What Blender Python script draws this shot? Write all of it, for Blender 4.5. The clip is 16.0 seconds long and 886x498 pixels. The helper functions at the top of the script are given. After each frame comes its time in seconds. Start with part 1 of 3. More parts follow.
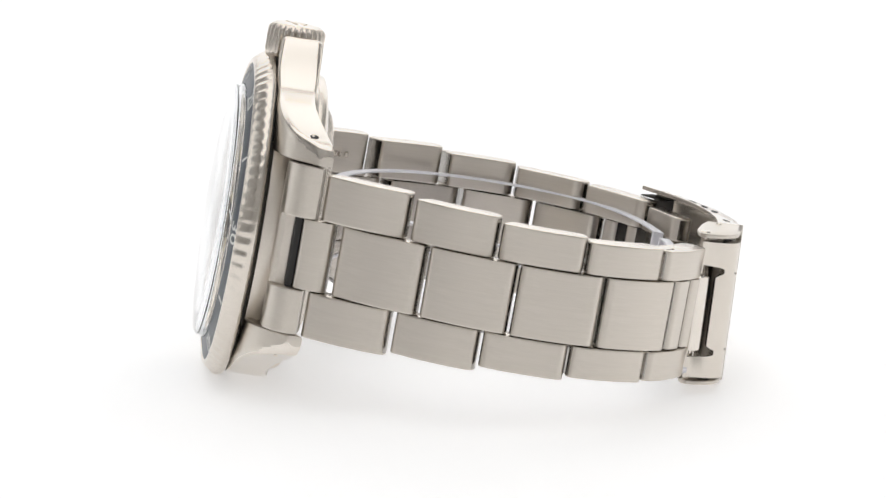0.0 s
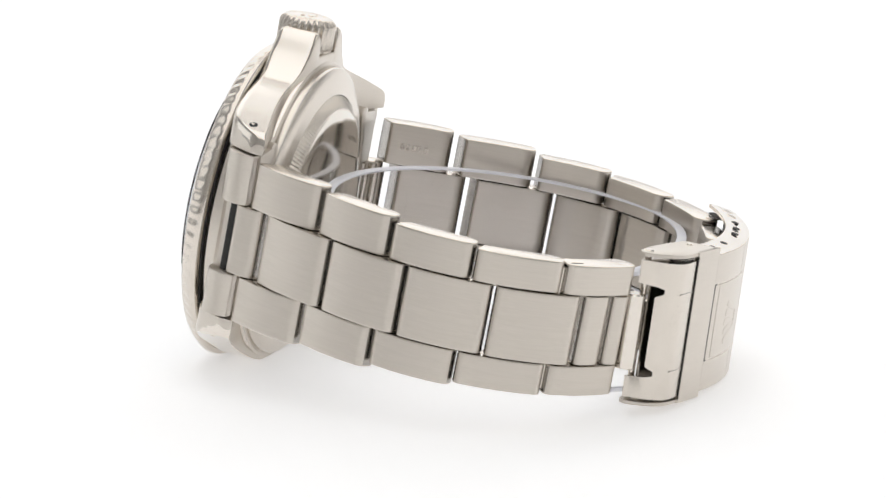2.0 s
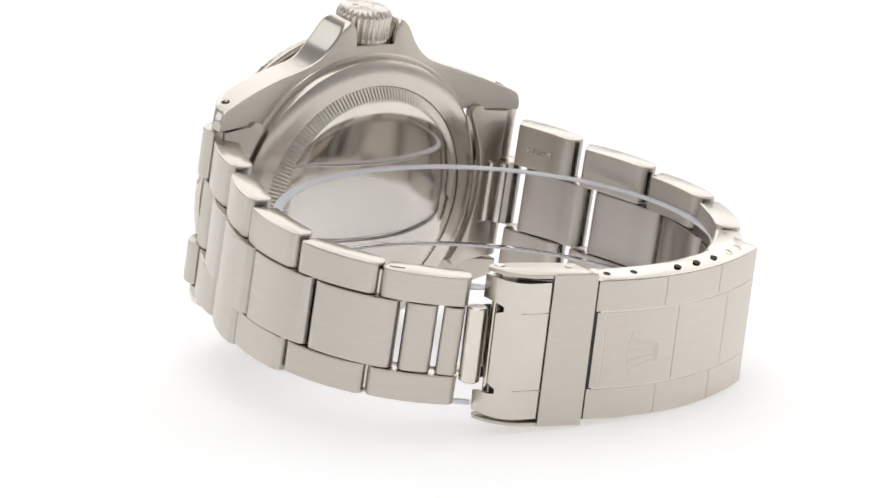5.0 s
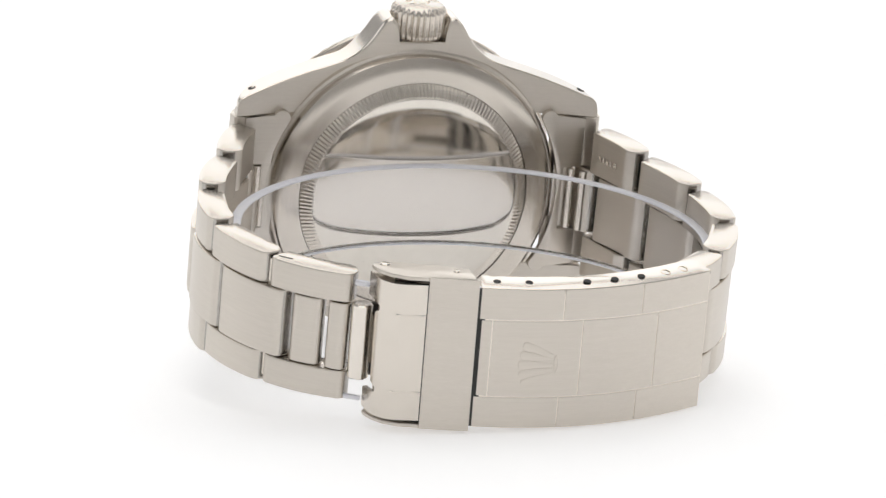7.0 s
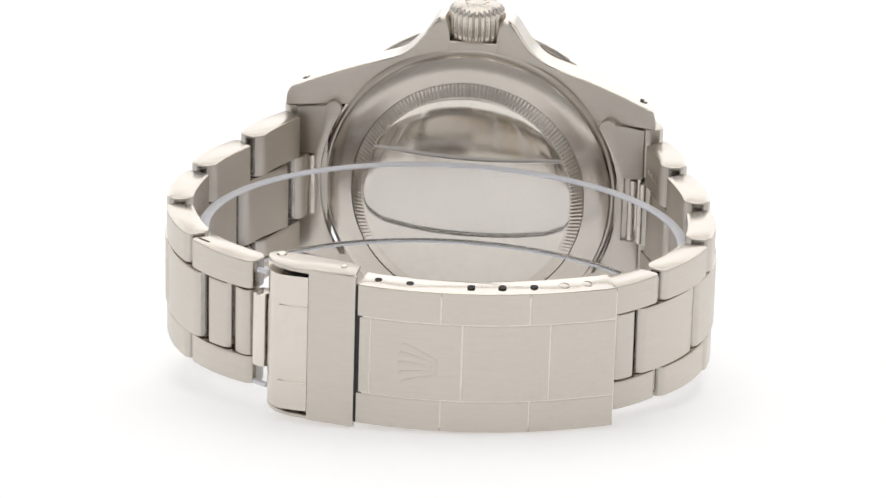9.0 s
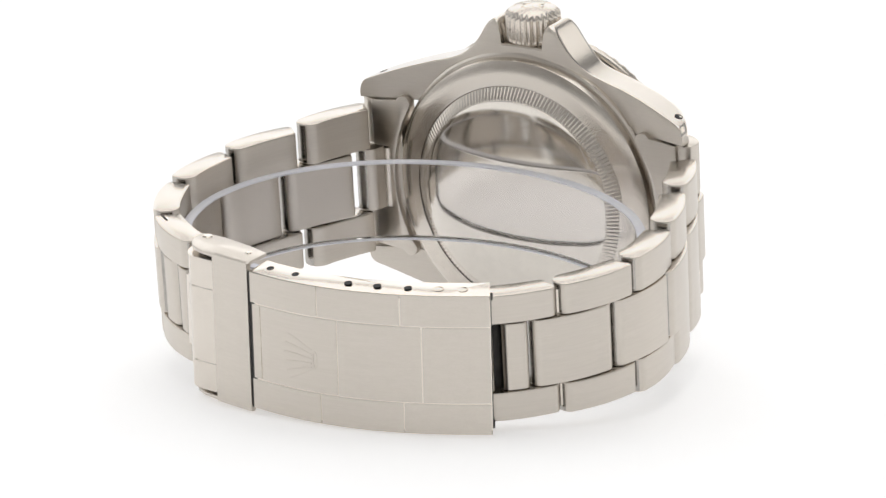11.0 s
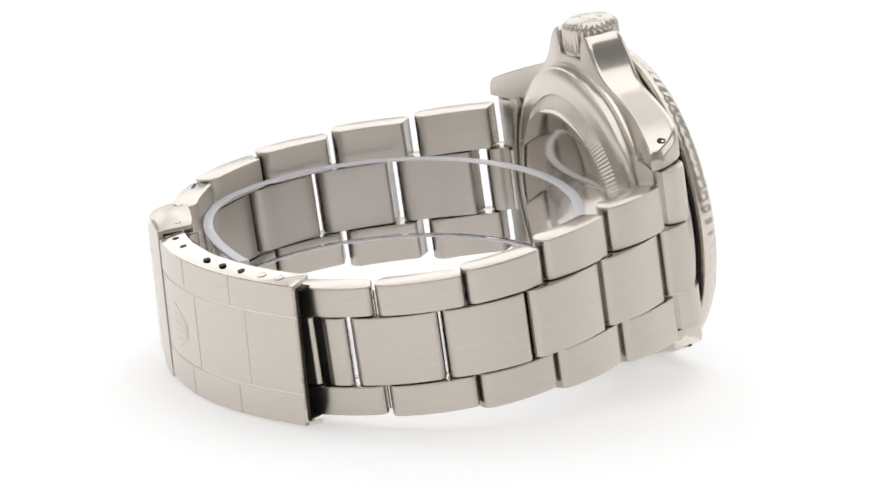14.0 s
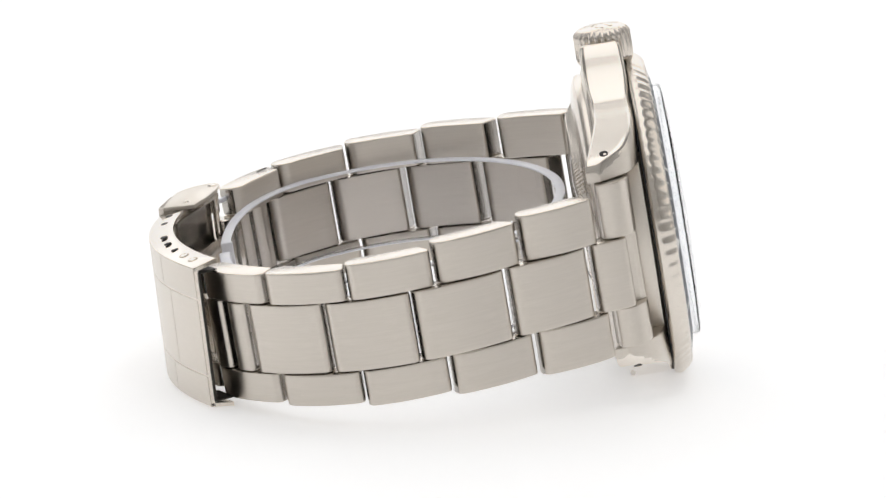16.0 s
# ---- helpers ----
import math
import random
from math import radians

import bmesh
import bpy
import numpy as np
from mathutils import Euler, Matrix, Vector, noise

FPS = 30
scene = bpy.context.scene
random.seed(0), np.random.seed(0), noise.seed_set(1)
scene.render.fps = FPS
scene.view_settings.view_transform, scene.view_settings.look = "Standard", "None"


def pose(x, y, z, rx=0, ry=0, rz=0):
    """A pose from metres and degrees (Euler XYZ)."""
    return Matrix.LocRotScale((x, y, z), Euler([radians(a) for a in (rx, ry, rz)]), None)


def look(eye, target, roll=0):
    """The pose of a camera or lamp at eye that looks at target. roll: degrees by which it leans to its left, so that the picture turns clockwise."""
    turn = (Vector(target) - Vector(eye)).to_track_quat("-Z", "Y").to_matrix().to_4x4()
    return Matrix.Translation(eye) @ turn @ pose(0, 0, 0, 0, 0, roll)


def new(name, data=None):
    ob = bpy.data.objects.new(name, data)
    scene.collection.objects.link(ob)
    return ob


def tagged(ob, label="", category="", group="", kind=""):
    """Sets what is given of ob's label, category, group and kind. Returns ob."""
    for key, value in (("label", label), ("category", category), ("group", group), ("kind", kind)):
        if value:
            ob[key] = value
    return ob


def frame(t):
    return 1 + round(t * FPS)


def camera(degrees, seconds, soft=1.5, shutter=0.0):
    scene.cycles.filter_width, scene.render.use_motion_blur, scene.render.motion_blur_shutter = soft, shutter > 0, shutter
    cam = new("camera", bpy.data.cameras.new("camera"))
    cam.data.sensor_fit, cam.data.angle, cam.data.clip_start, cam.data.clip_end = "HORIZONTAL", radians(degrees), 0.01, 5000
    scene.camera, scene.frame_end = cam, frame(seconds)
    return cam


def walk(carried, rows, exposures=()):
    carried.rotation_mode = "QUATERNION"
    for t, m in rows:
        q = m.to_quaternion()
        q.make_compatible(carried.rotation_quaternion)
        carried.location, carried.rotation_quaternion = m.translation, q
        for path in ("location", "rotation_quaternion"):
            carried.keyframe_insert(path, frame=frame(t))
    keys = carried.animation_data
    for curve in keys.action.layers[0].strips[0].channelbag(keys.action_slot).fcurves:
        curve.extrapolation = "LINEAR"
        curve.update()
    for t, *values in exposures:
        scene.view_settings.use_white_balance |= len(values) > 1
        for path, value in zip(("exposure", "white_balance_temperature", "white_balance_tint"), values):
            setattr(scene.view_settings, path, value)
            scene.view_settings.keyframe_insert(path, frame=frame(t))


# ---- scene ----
# ---------------- camera ----------------
cam = camera(11.597, 16.0)
EYE = Vector((0.0, -0.51935, 0.12169))
AIM = EYE + 0.53 * Vector((-0.00099, 0.97967, -0.20180))
walk(cam, [(0, look(EYE, AIM, 0.478)), (16, look(EYE, AIM, 0.478))])

# ---------------- world and lights ----------------
world = bpy.data.worlds.new("studio_dark")
scene.world = world
world.use_nodes = True
world.node_tree.nodes["Background"].inputs[0].default_value = (0.9, 0.95, 1.0, 1)
world.node_tree.nodes["Background"].inputs[1].default_value = 0.05
scene.view_settings.exposure = -0.68


def area_lamp(name, eye, target, sx, sy, watts, colour):
    data = bpy.data.lights.new(name, "AREA")
    data.shape, data.size, data.size_y, data.energy, data.color = "RECTANGLE", sx, sy, watts, colour
    ob = new(name, data)
    ob.matrix_world = look(eye, target)
    return ob


area_lamp("overhead_softbox", (0, -0.12, 1.05), (0, -0.119, 0), 0.9, 1.6, 7.6, (0.995, 0.99, 0.985))
area_lamp("back_softbox", (0, 0.82, 0.62), (0, 0.0, 0.03), 1.2, 0.68, 2.3, (1.0, 0.99, 0.975))
area_lamp("side_softbox", (-0.78, 0.15, 0.40), (0, 0.05, 0.03), 0.6, 0.6, 1.2, (0.95, 0.98, 1.0))
area_lamp("side_softbox", (0.78, 0.15, 0.40), (0, 0.05, 0.03), 0.6, 0.6, 1.2, (1.0, 0.985, 0.96))

# ---------------- materials ----------------
MM = 0.001


def material(name, base=(0.8, 0.8, 0.8), rough=0.5, metal=0.0):
    m = bpy.data.materials.new(name)
    m.use_nodes = True
    b = m.node_tree.nodes["Principled BSDF"]
    b.inputs["Base Color"].default_value = (*base, 1)
    b.inputs["Roughness"].default_value = rough
    b.inputs["Metallic"].default_value = metal
    return m, m.node_tree, b


def mapped_noise(nt, scale, stretch, detail=3.0, coord="Object"):
    tc = nt.nodes.new("ShaderNodeTexCoord")
    mp = nt.nodes.new("ShaderNodeMapping")
    mp.inputs["Scale"].default_value = stretch
    nz = nt.nodes.new("ShaderNodeTexNoise")
    nz.inputs["Scale"].default_value = scale
    nz.inputs["Detail"].default_value = detail
    nt.links.new(tc.outputs[coord], mp.inputs["Vector"])
    nt.links.new(mp.outputs["Vector"], nz.inputs["Vector"])
    return nz


def ramp(nt, source, a, b, lo=0.3, hi=0.7):
    r = nt.nodes.new("ShaderNodeMapRange")
    r.inputs["From Min"].default_value, r.inputs["From Max"].default_value = lo, hi
    r.inputs["To Min"].default_value, r.inputs["To Max"].default_value = a, b
    nt.links.new(source, r.inputs["Value"])
    return r.outputs["Result"]


def mix_colour(nt, fac, a, b):
    mx = nt.nodes.new("ShaderNodeMix")
    mx.data_type = "RGBA"
    mx.inputs["A"].default_value, mx.inputs["B"].default_value = (*a, 1), (*b, 1)
    nt.links.new(fac, mx.inputs["Factor"])
    return mx.outputs["Result"]


def steel(name, stretch, r0, r1, a=(0.655, 0.606, 0.543), b=(0.71, 0.66, 0.597), bump=0.05, across=None):
    """Stainless steel with fine grain along one axis and faint broader streaks; across: the local axis over which brushing spreads the light."""
    m, nt, bsdf = material(name, a, r0, 1.0)
    grain = mapped_noise(nt, 900.0, stretch, 4.0)
    cloud = mapped_noise(nt, 200.0, stretch, 2.0)
    add = nt.nodes.new("ShaderNodeMath")
    add.operation = "MULTIPLY_ADD"
    add.inputs[1].default_value = 0.6
    nt.links.new(grain.outputs["Fac"], add.inputs[0])
    half = nt.nodes.new("ShaderNodeMath")
    half.operation = "MULTIPLY"
    half.inputs[1].default_value = 0.4
    nt.links.new(cloud.outputs["Fac"], half.inputs[0])
    nt.links.new(half.outputs[0], add.inputs[2])
    nt.links.new(mix_colour(nt, ramp(nt, add.outputs[0], 0, 1, 0.3, 0.7), a, b), bsdf.inputs["Base Color"])
    nt.links.new(ramp(nt, add.outputs[0], r0, r1, 0.3, 0.7), bsdf.inputs["Roughness"])
    bp = nt.nodes.new("ShaderNodeBump")
    bp.inputs["Strength"].default_value = bump
    bp.inputs["Distance"].default_value = 0.00005
    nt.links.new(grain.outputs["Fac"], bp.inputs["Height"])
    nt.links.new(bp.outputs["Normal"], bsdf.inputs["Normal"])
    if across:
        turn = nt.nodes.new("ShaderNodeVectorTransform")
        turn.vector_type, turn.convert_from, turn.convert_to = "VECTOR", "OBJECT", "WORLD"
        turn.inputs[0].default_value = across
        nt.links.new(turn.outputs[0], bsdf.inputs["Tangent"])
        bsdf.inputs["Anisotropic"].default_value = 0.8
    return m


BRUSHED = steel("brushed_steel_long", (0.2, 6, 14), 0.33, 0.42, a=(0.64, 0.592, 0.53), b=(0.70, 0.65, 0.588), bump=0.09, across=(0, 0, 1))
BRUSHED_X = steel("brushed_steel_case", (0.3, 7, 14), 0.31, 0.41, bump=0.07, across=(0, 0, 1))
POLISHED = steel("polished_steel", (1, 1, 1), 0.07, 0.12, bump=0.01)
SIDE = steel("polished_side_steel", (0.25, 0.5, 0.5), 0.16, 0.19, a=(0.735, 0.687, 0.625), b=(0.755, 0.707, 0.645), bump=0.002)
SATIN = steel("satin_steel", (1, 1, 1), 0.22, 0.27, bump=0.02)
# near-black steel standing in for shade inside the clasp and behind bars
SHADE_STEEL = steel("shade_dark_steel", (1, 1, 1), 0.5, 0.65, a=(0.05, 0.047, 0.043), b=(0.10, 0.094, 0.086))
MIRROR = steel("case_back_steel", (1, 1, 1), 0.08, 0.12, a=(0.71, 0.67, 0.61), b=(0.75, 0.71, 0.65), bump=0.003)
# darker steel with shade painted in, for link ends and under the lock
HINGE_SHADE = steel("hinge_shade_steel", (1, 1, 1), 0.16, 0.24, a=(0.36, 0.34, 0.315), b=(0.46, 0.437, 0.41), bump=0.02)
# near-black painted for the shade in holes, slots and narrow gaps
DARK, _nt, _b = material("shade_recess", (0.02, 0.019, 0.018), 0.6)
INSERT, nt, b = material("bezel_insert_black", (0.035, 0.045, 0.06), 0.35)
nt.links.new(mix_colour(nt, ramp(nt, mapped_noise(nt, 700, (1, 1, 1)).outputs["Fac"], 0, 1), (0.03, 0.038, 0.05), (0.06, 0.075, 0.095)), b.inputs["Base Color"])
SILVER, nt, b = material("silver_print", (0.78, 0.78, 0.76), 0.45)
nt.links.new(ramp(nt, mapped_noise(nt, 900, (1, 1, 1)).outputs["Fac"], 0.38, 0.55), b.inputs["Roughness"])
DIAL, nt, b = material("dial_black", (0.012, 0.012, 0.013), 0.4)
nt.links.new(ramp(nt, mapped_noise(nt, 2000, (1, 1, 1)).outputs["Fac"], 0.35, 0.5), b.inputs["Roughness"])
LUME, nt, b = material("aged_lume", (0.72, 0.66, 0.48), 0.6)
nt.links.new(mix_colour(nt, ramp(nt, mapped_noise(nt, 1500, (1, 1, 1)).outputs["Fac"], 0, 1), (0.68, 0.6, 0.42), (0.76, 0.7, 0.53)), b.inputs["Base Color"])


def clear(name, tint, rough, ior):
    m, nt, b = material(name, tint, rough)
    b.inputs["Transmission Weight"].default_value = 1.0
    b.inputs["IOR"].default_value = ior
    nt.links.new(ramp(nt, mapped_noise(nt, 300, (1, 1, 1)).outputs["Fac"], rough, rough + 0.04), b.inputs["Roughness"])
    return m


CRYSTAL = clear("acrylic_crystal", (0.98, 0.99, 1.0), 0.0, 1.42)
PLASTIC = clear("clear_plastic", (0.985, 0.985, 1.0), 0.02, 1.15)
# near-white colour stands in for light glowing out of the frosted cut edges
FROSTED, nt, b = material("frosted_edge_glow", (0.82, 0.82, 0.9), 0.45)
b.inputs["Transmission Weight"].default_value = 0.1
nt.links.new(mix_colour(nt, ramp(nt, mapped_noise(nt, 500, (1, 1, 1)).outputs["Fac"], 0, 1), (0.88, 0.88, 0.95), (0.95, 0.95, 0.98)), b.inputs["Base Color"])
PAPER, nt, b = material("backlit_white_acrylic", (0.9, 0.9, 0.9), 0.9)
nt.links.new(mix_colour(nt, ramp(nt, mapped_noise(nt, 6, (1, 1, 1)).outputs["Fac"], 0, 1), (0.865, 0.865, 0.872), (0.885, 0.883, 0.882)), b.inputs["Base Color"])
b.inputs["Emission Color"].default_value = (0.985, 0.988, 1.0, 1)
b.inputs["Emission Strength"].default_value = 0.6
FABRIC, nt, b = material("tent_fabric", (0.8, 0.8, 0.8), 0.95)
nt.links.new(mix_colour(nt, ramp(nt, mapped_noise(nt, 40, (1, 1, 1)).outputs["Fac"], 0, 1), (0.51, 0.504, 0.496), (0.55, 0.544, 0.536)), b.inputs["Base Color"])
WALL, nt, b = material("studio_wall_beige", (0.5, 0.47, 0.43), 0.9)
nt.links.new(mix_colour(nt, ramp(nt, mapped_noise(nt, 12, (1, 1, 1)).outputs["Fac"], 0, 1), (0.50, 0.47, 0.43), (0.54, 0.51, 0.47)), b.inputs["Base Color"])


# ---------------- mesh helpers ----------------
def mesh(name, verts, faces, mat, sharp=32):
    """A smooth-shaded mesh from vertices in millimetres, with creases at sharp angles."""
    me = bpy.data.meshes.new(name)
    me.from_pydata([tuple(c * MM for c in v) for v in verts], [], faces)
    bm = bmesh.new()
    bm.from_mesh(me)
    bmesh.ops.remove_doubles(bm, verts=bm.verts, dist=1e-7)
    bmesh.ops.recalc_face_normals(bm, faces=bm.faces)
    bm.to_mesh(me)
    bm.free()
    me.polygons.foreach_set("use_smooth", [True] * len(me.polygons))
    me.set_sharp_from_angle(angle=radians(sharp))
    me.materials.append(mat)
    return me


def part(name, me, parent, label="", m=None):
    ob = new(name, me)
    ob.parent = parent
    if m is not None:
        ob.matrix_basis = m
    if label:
        tagged(ob, label)
    return ob


def put(u, n, origin):
    """The pose in the watch of a piece whose x runs along u and whose y points along n, in the watch's x-y plane."""
    u, n = Vector((*u, 0)), Vector((*n, 0))
    z = u.cross(n)
    m = Matrix((u, n, z)).transposed().to_4x4()
    m.translation = Vector(origin) * MM
    return m


def join(*pieces):
    vs, fs = [], []
    for v, f in pieces:
        k = len(vs)
        vs += list(v)
        fs += [[i + k for i in g] for g in f]
    return vs, fs


def loft(rings, caps=True, closed=True):
    """Quads between rings of equal length; caps close both ends."""
    n = len(rings[0])
    vs = [p for r in rings for p in r]
    fs = []
    for a in range(len(rings) - 1):
        for i in range(n if closed else n - 1):
            j = (i + 1) % n
            fs.append([a * n + i, a * n + j, (a + 1) * n + j, (a + 1) * n + i])
    if caps:
        fs.append(list(range(n)))
        fs.append([(len(rings) - 1) * n + i for i in range(n)][::-1])
    return vs, fs


def lathe(profile, n, c=(0, 0), axis="Y", ripple=None, caps=True):
    """Rings about the Y (or Z) axis through c; profile rows are (radius, height). ripple(row, angle) adds to the radius."""
    rings = []
    for k, (r, h) in enumerate(profile):
        ring = []
        for i in range(n):
            a = 2 * math.pi * i / n
            rr = r + (ripple(k, a) if ripple else 0)
            x, y = c[0] + rr * math.cos(a), c[1] + rr * math.sin(a)
            ring.append((x, h, y) if axis == "Y" else (x, y, h))
        rings.append(ring)
    return loft(rings, caps)


def box(x0, x1, y0, y1, z0, z1, e=0.12):
    """A block with chamfered edges."""
    def ring(z, i):
        a, b, c, d = x0 + i, x1 - i, y0 + i, y1 - i
        return [(a + e, c, z), (b - e, c, z), (b, c + e, z), (b, d - e, z), (b - e, d, z), (a + e, d, z), (a, d - e, z), (a, c + e, z)]
    return loft([ring(z0, e), ring(z0 + e, 0), ring(z1 - e, 0), ring(z1, e)])


def inset(section, d):
    """Moves a closed outline of (x, y) inwards by d along its normals."""
    n, area = len(section), 0
    for i in range(n):
        (ax, ay), (bx, by) = section[i], section[(i + 1) % n]
        area += ax * by - bx * ay
    s = 1 if area > 0 else -1
    out = []
    for i in range(n):
        (ax, ay), (bx, by) = section[i - 1], section[(i + 1) % n]
        tx, ty = bx - ax, by - ay
        k = math.hypot(tx, ty) or 1
        out.append((section[i][0] - s * ty / k * d, section[i][1] + s * tx / k * d))
    return out


def extrude(section, z0, z1, e=0.18):
    """A closed outline in x-y carried from z0 to z1, with rounded rims."""
    rows = ((z0, e), (z0 + 0.3 * e, 0.3 * e), (z0 + e, 0), (z0 + 1.3 * e, 0), (z1 - 1.3 * e, 0), (z1 - e, 0), (z1 - 0.3 * e, 0.3 * e), (z1, e))
    return loft([[(x, y, z) for x, y in (inset(section, d) if d else section)] for z, d in rows])


def arc(cx, cy, r, a0, a1, n):
    return [(cx + r * math.cos(radians(a0 + (a1 - a0) * i / n)), cy + r * math.sin(radians(a0 + (a1 - a0) * i / n))) for i in range(n + 1)]


def link_section(length, thick, sag, flip=False, nose=1.25):
    """The side view of a bracelet link: bowed outside, nearly straight inside, a full round nose at the clasp end and a crisp case end."""
    h, e = length / 2, min(0.95, 0.22 * length)
    out = lambda u: sag * (1 - (u / h) ** 2)
    inner = thick - nose - 0.05
    pts = [(u, out(u)) for u in [-h + e + (length - e - nose) * i / 9 for i in range(10)]]
    y0 = out(h - nose)
    pts += arc(h - nose, y0 - nose, nose, 90, 0, 6)[1:]
    pts += arc(h - inner, -thick + inner, inner, 0, -90, 8)[1:]
    u1 = h - inner
    back = 0.28 * thick
    pts += [(u1 - (u1 + h - 0.5 - back) * i / 5, -thick + 0.3 * sag * (1 - ((u1 - (u1 + h) * i / 5) / h) ** 2) * (0 < i < 5)) for i in range(1, 6)]
    pts += arc(-h + 0.5 + back, -thick + 0.5, 0.5, -90, -180, 4)[1:]
    pts += arc(-h + e, out(-h + e) - e, e, 180, 90, 7)[:-1]
    return [(-x, y) for x, y in pts][::-1] if flip else pts


def along(a, b, gap):
    """Length, direction, outward normal and middle of a piece between two joints on the outer side."""
    (ax, ay), (bx, by) = a, b
    k = math.hypot(bx - ax, by - ay)
    u = ((bx - ax) / k, (by - ay) / k)
    return k - gap, u, (-u[1], u[0]), ((ax + bx) / 2, (ay + by) / 2)


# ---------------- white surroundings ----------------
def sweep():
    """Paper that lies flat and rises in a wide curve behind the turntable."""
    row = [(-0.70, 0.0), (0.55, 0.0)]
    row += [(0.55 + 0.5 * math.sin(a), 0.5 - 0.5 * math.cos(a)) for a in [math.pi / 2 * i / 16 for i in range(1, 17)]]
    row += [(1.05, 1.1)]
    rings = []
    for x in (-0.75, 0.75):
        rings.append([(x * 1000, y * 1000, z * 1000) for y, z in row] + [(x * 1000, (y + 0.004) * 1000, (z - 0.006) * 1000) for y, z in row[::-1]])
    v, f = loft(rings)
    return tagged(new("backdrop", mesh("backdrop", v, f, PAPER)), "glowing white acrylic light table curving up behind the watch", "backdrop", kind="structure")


def panel_wall(name, x0, x1, y0, y1, z0, z1, mat, label, category):
    v, f = box(x0 * 1000, x1 * 1000, y0 * 1000, y1 * 1000, z0 * 1000, z1 * 1000, 2)
    return tagged(new(name, mesh(name, v, f, mat)), label, category, kind="structure")


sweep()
panel_wall("wall_west", -0.93, -0.90, -0.95, 1.06, -0.04, 1.1, FABRIC, "plain white fabric side of the photo tent", "wall")
panel_wall("wall_east", 0.90, 0.93, -0.95, 1.06, -0.04, 1.1, FABRIC, "plain white fabric side of the photo tent", "wall")
panel_wall("wall_north", -0.93, 0.93, 1.07, 1.10, -0.04, 1.1, FABRIC, "plain white fabric back of the photo tent", "wall")
panel_wall("ceiling", -0.93, 0.93, -0.95, 1.10, 1.1, 1.13, FABRIC, "plain white fabric top of the photo tent", "ceiling")
panel_wall("wall_south", -0.93, 0.93, -0.99, -0.955, -0.04, 1.1, FABRIC, "plain white fabric front of the photo tent", "wall")
panel_wall("floor", -0.93, 0.93, -0.99, 1.10, -0.03, -0.008, WALL, "plain warm grey table top under the light table", "floor")

# ---------------- the watch ----------------
CX, CZ = -0.4, -0.15          # middle of the case
watch = tagged(new("wristwatch"), "stainless steel diver wristwatch with bracelet lying on its side", "wristwatch")


def curve_of(table, x):
    for (xa, ya), (xb, yb) in zip(table, table[1:]):
        if x <= xb:
            s = (x - xa) / (xb - xa)
            return ya + (yb - ya) * s
    return table[-1][1]


def smooth_of(table, x):
    """Catmull-Rom through the table's rows."""
    n = len(table)
    for i in range(n - 1):
        if x <= table[i + 1][0] or i == n - 2:
            (x1, y1), (x2, y2) = table[i], table[i + 1]
            x0, y0 = table[i - 1] if i else (2 * x1 - x2, 2 * y1 - y2)
            x3, y3 = table[i + 2] if i + 2 < n else (2 * x2 - x1, 2 * y2 - y1)
            s = min(max((x - x1) / (x2 - x1), 0), 1)
            m1, m2 = (y2 - y0) / (x2 - x0) * (x2 - x1), (y3 - y1) / (x3 - x1) * (x2 - x1)
            return (2 * s ** 3 - 3 * s * s + 1) * y1 + (s ** 3 - 2 * s * s + s) * m1 + (3 * s * s - 2 * s ** 3) * y2 + (s ** 3 - s * s) * m2


# outline of the flanks by distance from the middle of the case
CROWN_SIDE = [(0, 19.35), (2.9, 19.35), (3.05, 21.0), (3.3, 22.0), (3.9, 22.4), (4.6, 22.15), (5.3, 21.4), (6.15, 20.0), (7.2, 18.6), (9.0, 17.1), (11.0, 16.25), (14.0, 15.35), (18.0, 14.1), (21.0, 13.05), (22.6, 12.4), (23.0, 11.9), (23.15, 11.3)]
PLAIN_SIDE = [(0, 19.2), (4, 18.9), (7, 18.2), (9.5, 17.3), (12, 16.4), (15, 15.3), (18.0, 14.2), (21.0, 13.05), (22.6, 12.4), (23.0, 11.9), (23.15, 11.3)]
LUG_TOP = [(0, 4.2), (3.3, 4.2), (5, 4.25), (7, 4.3), (9, 4.3), (12, 4.25), (16, 3.9), (18.5, 3.4), (20.5, 2.5), (22, 0.9), (22.8, -0.3), (23.15, -0.8)]
LUG_BOTTOM = [(0, -0.8), (4, -0.85), (7, -0.7), (10, -0.35), (13, -0.4), (16, -0.8), (18, -1.2), (20, -1.65), (22, -2.15), (23.15, -2.45)]


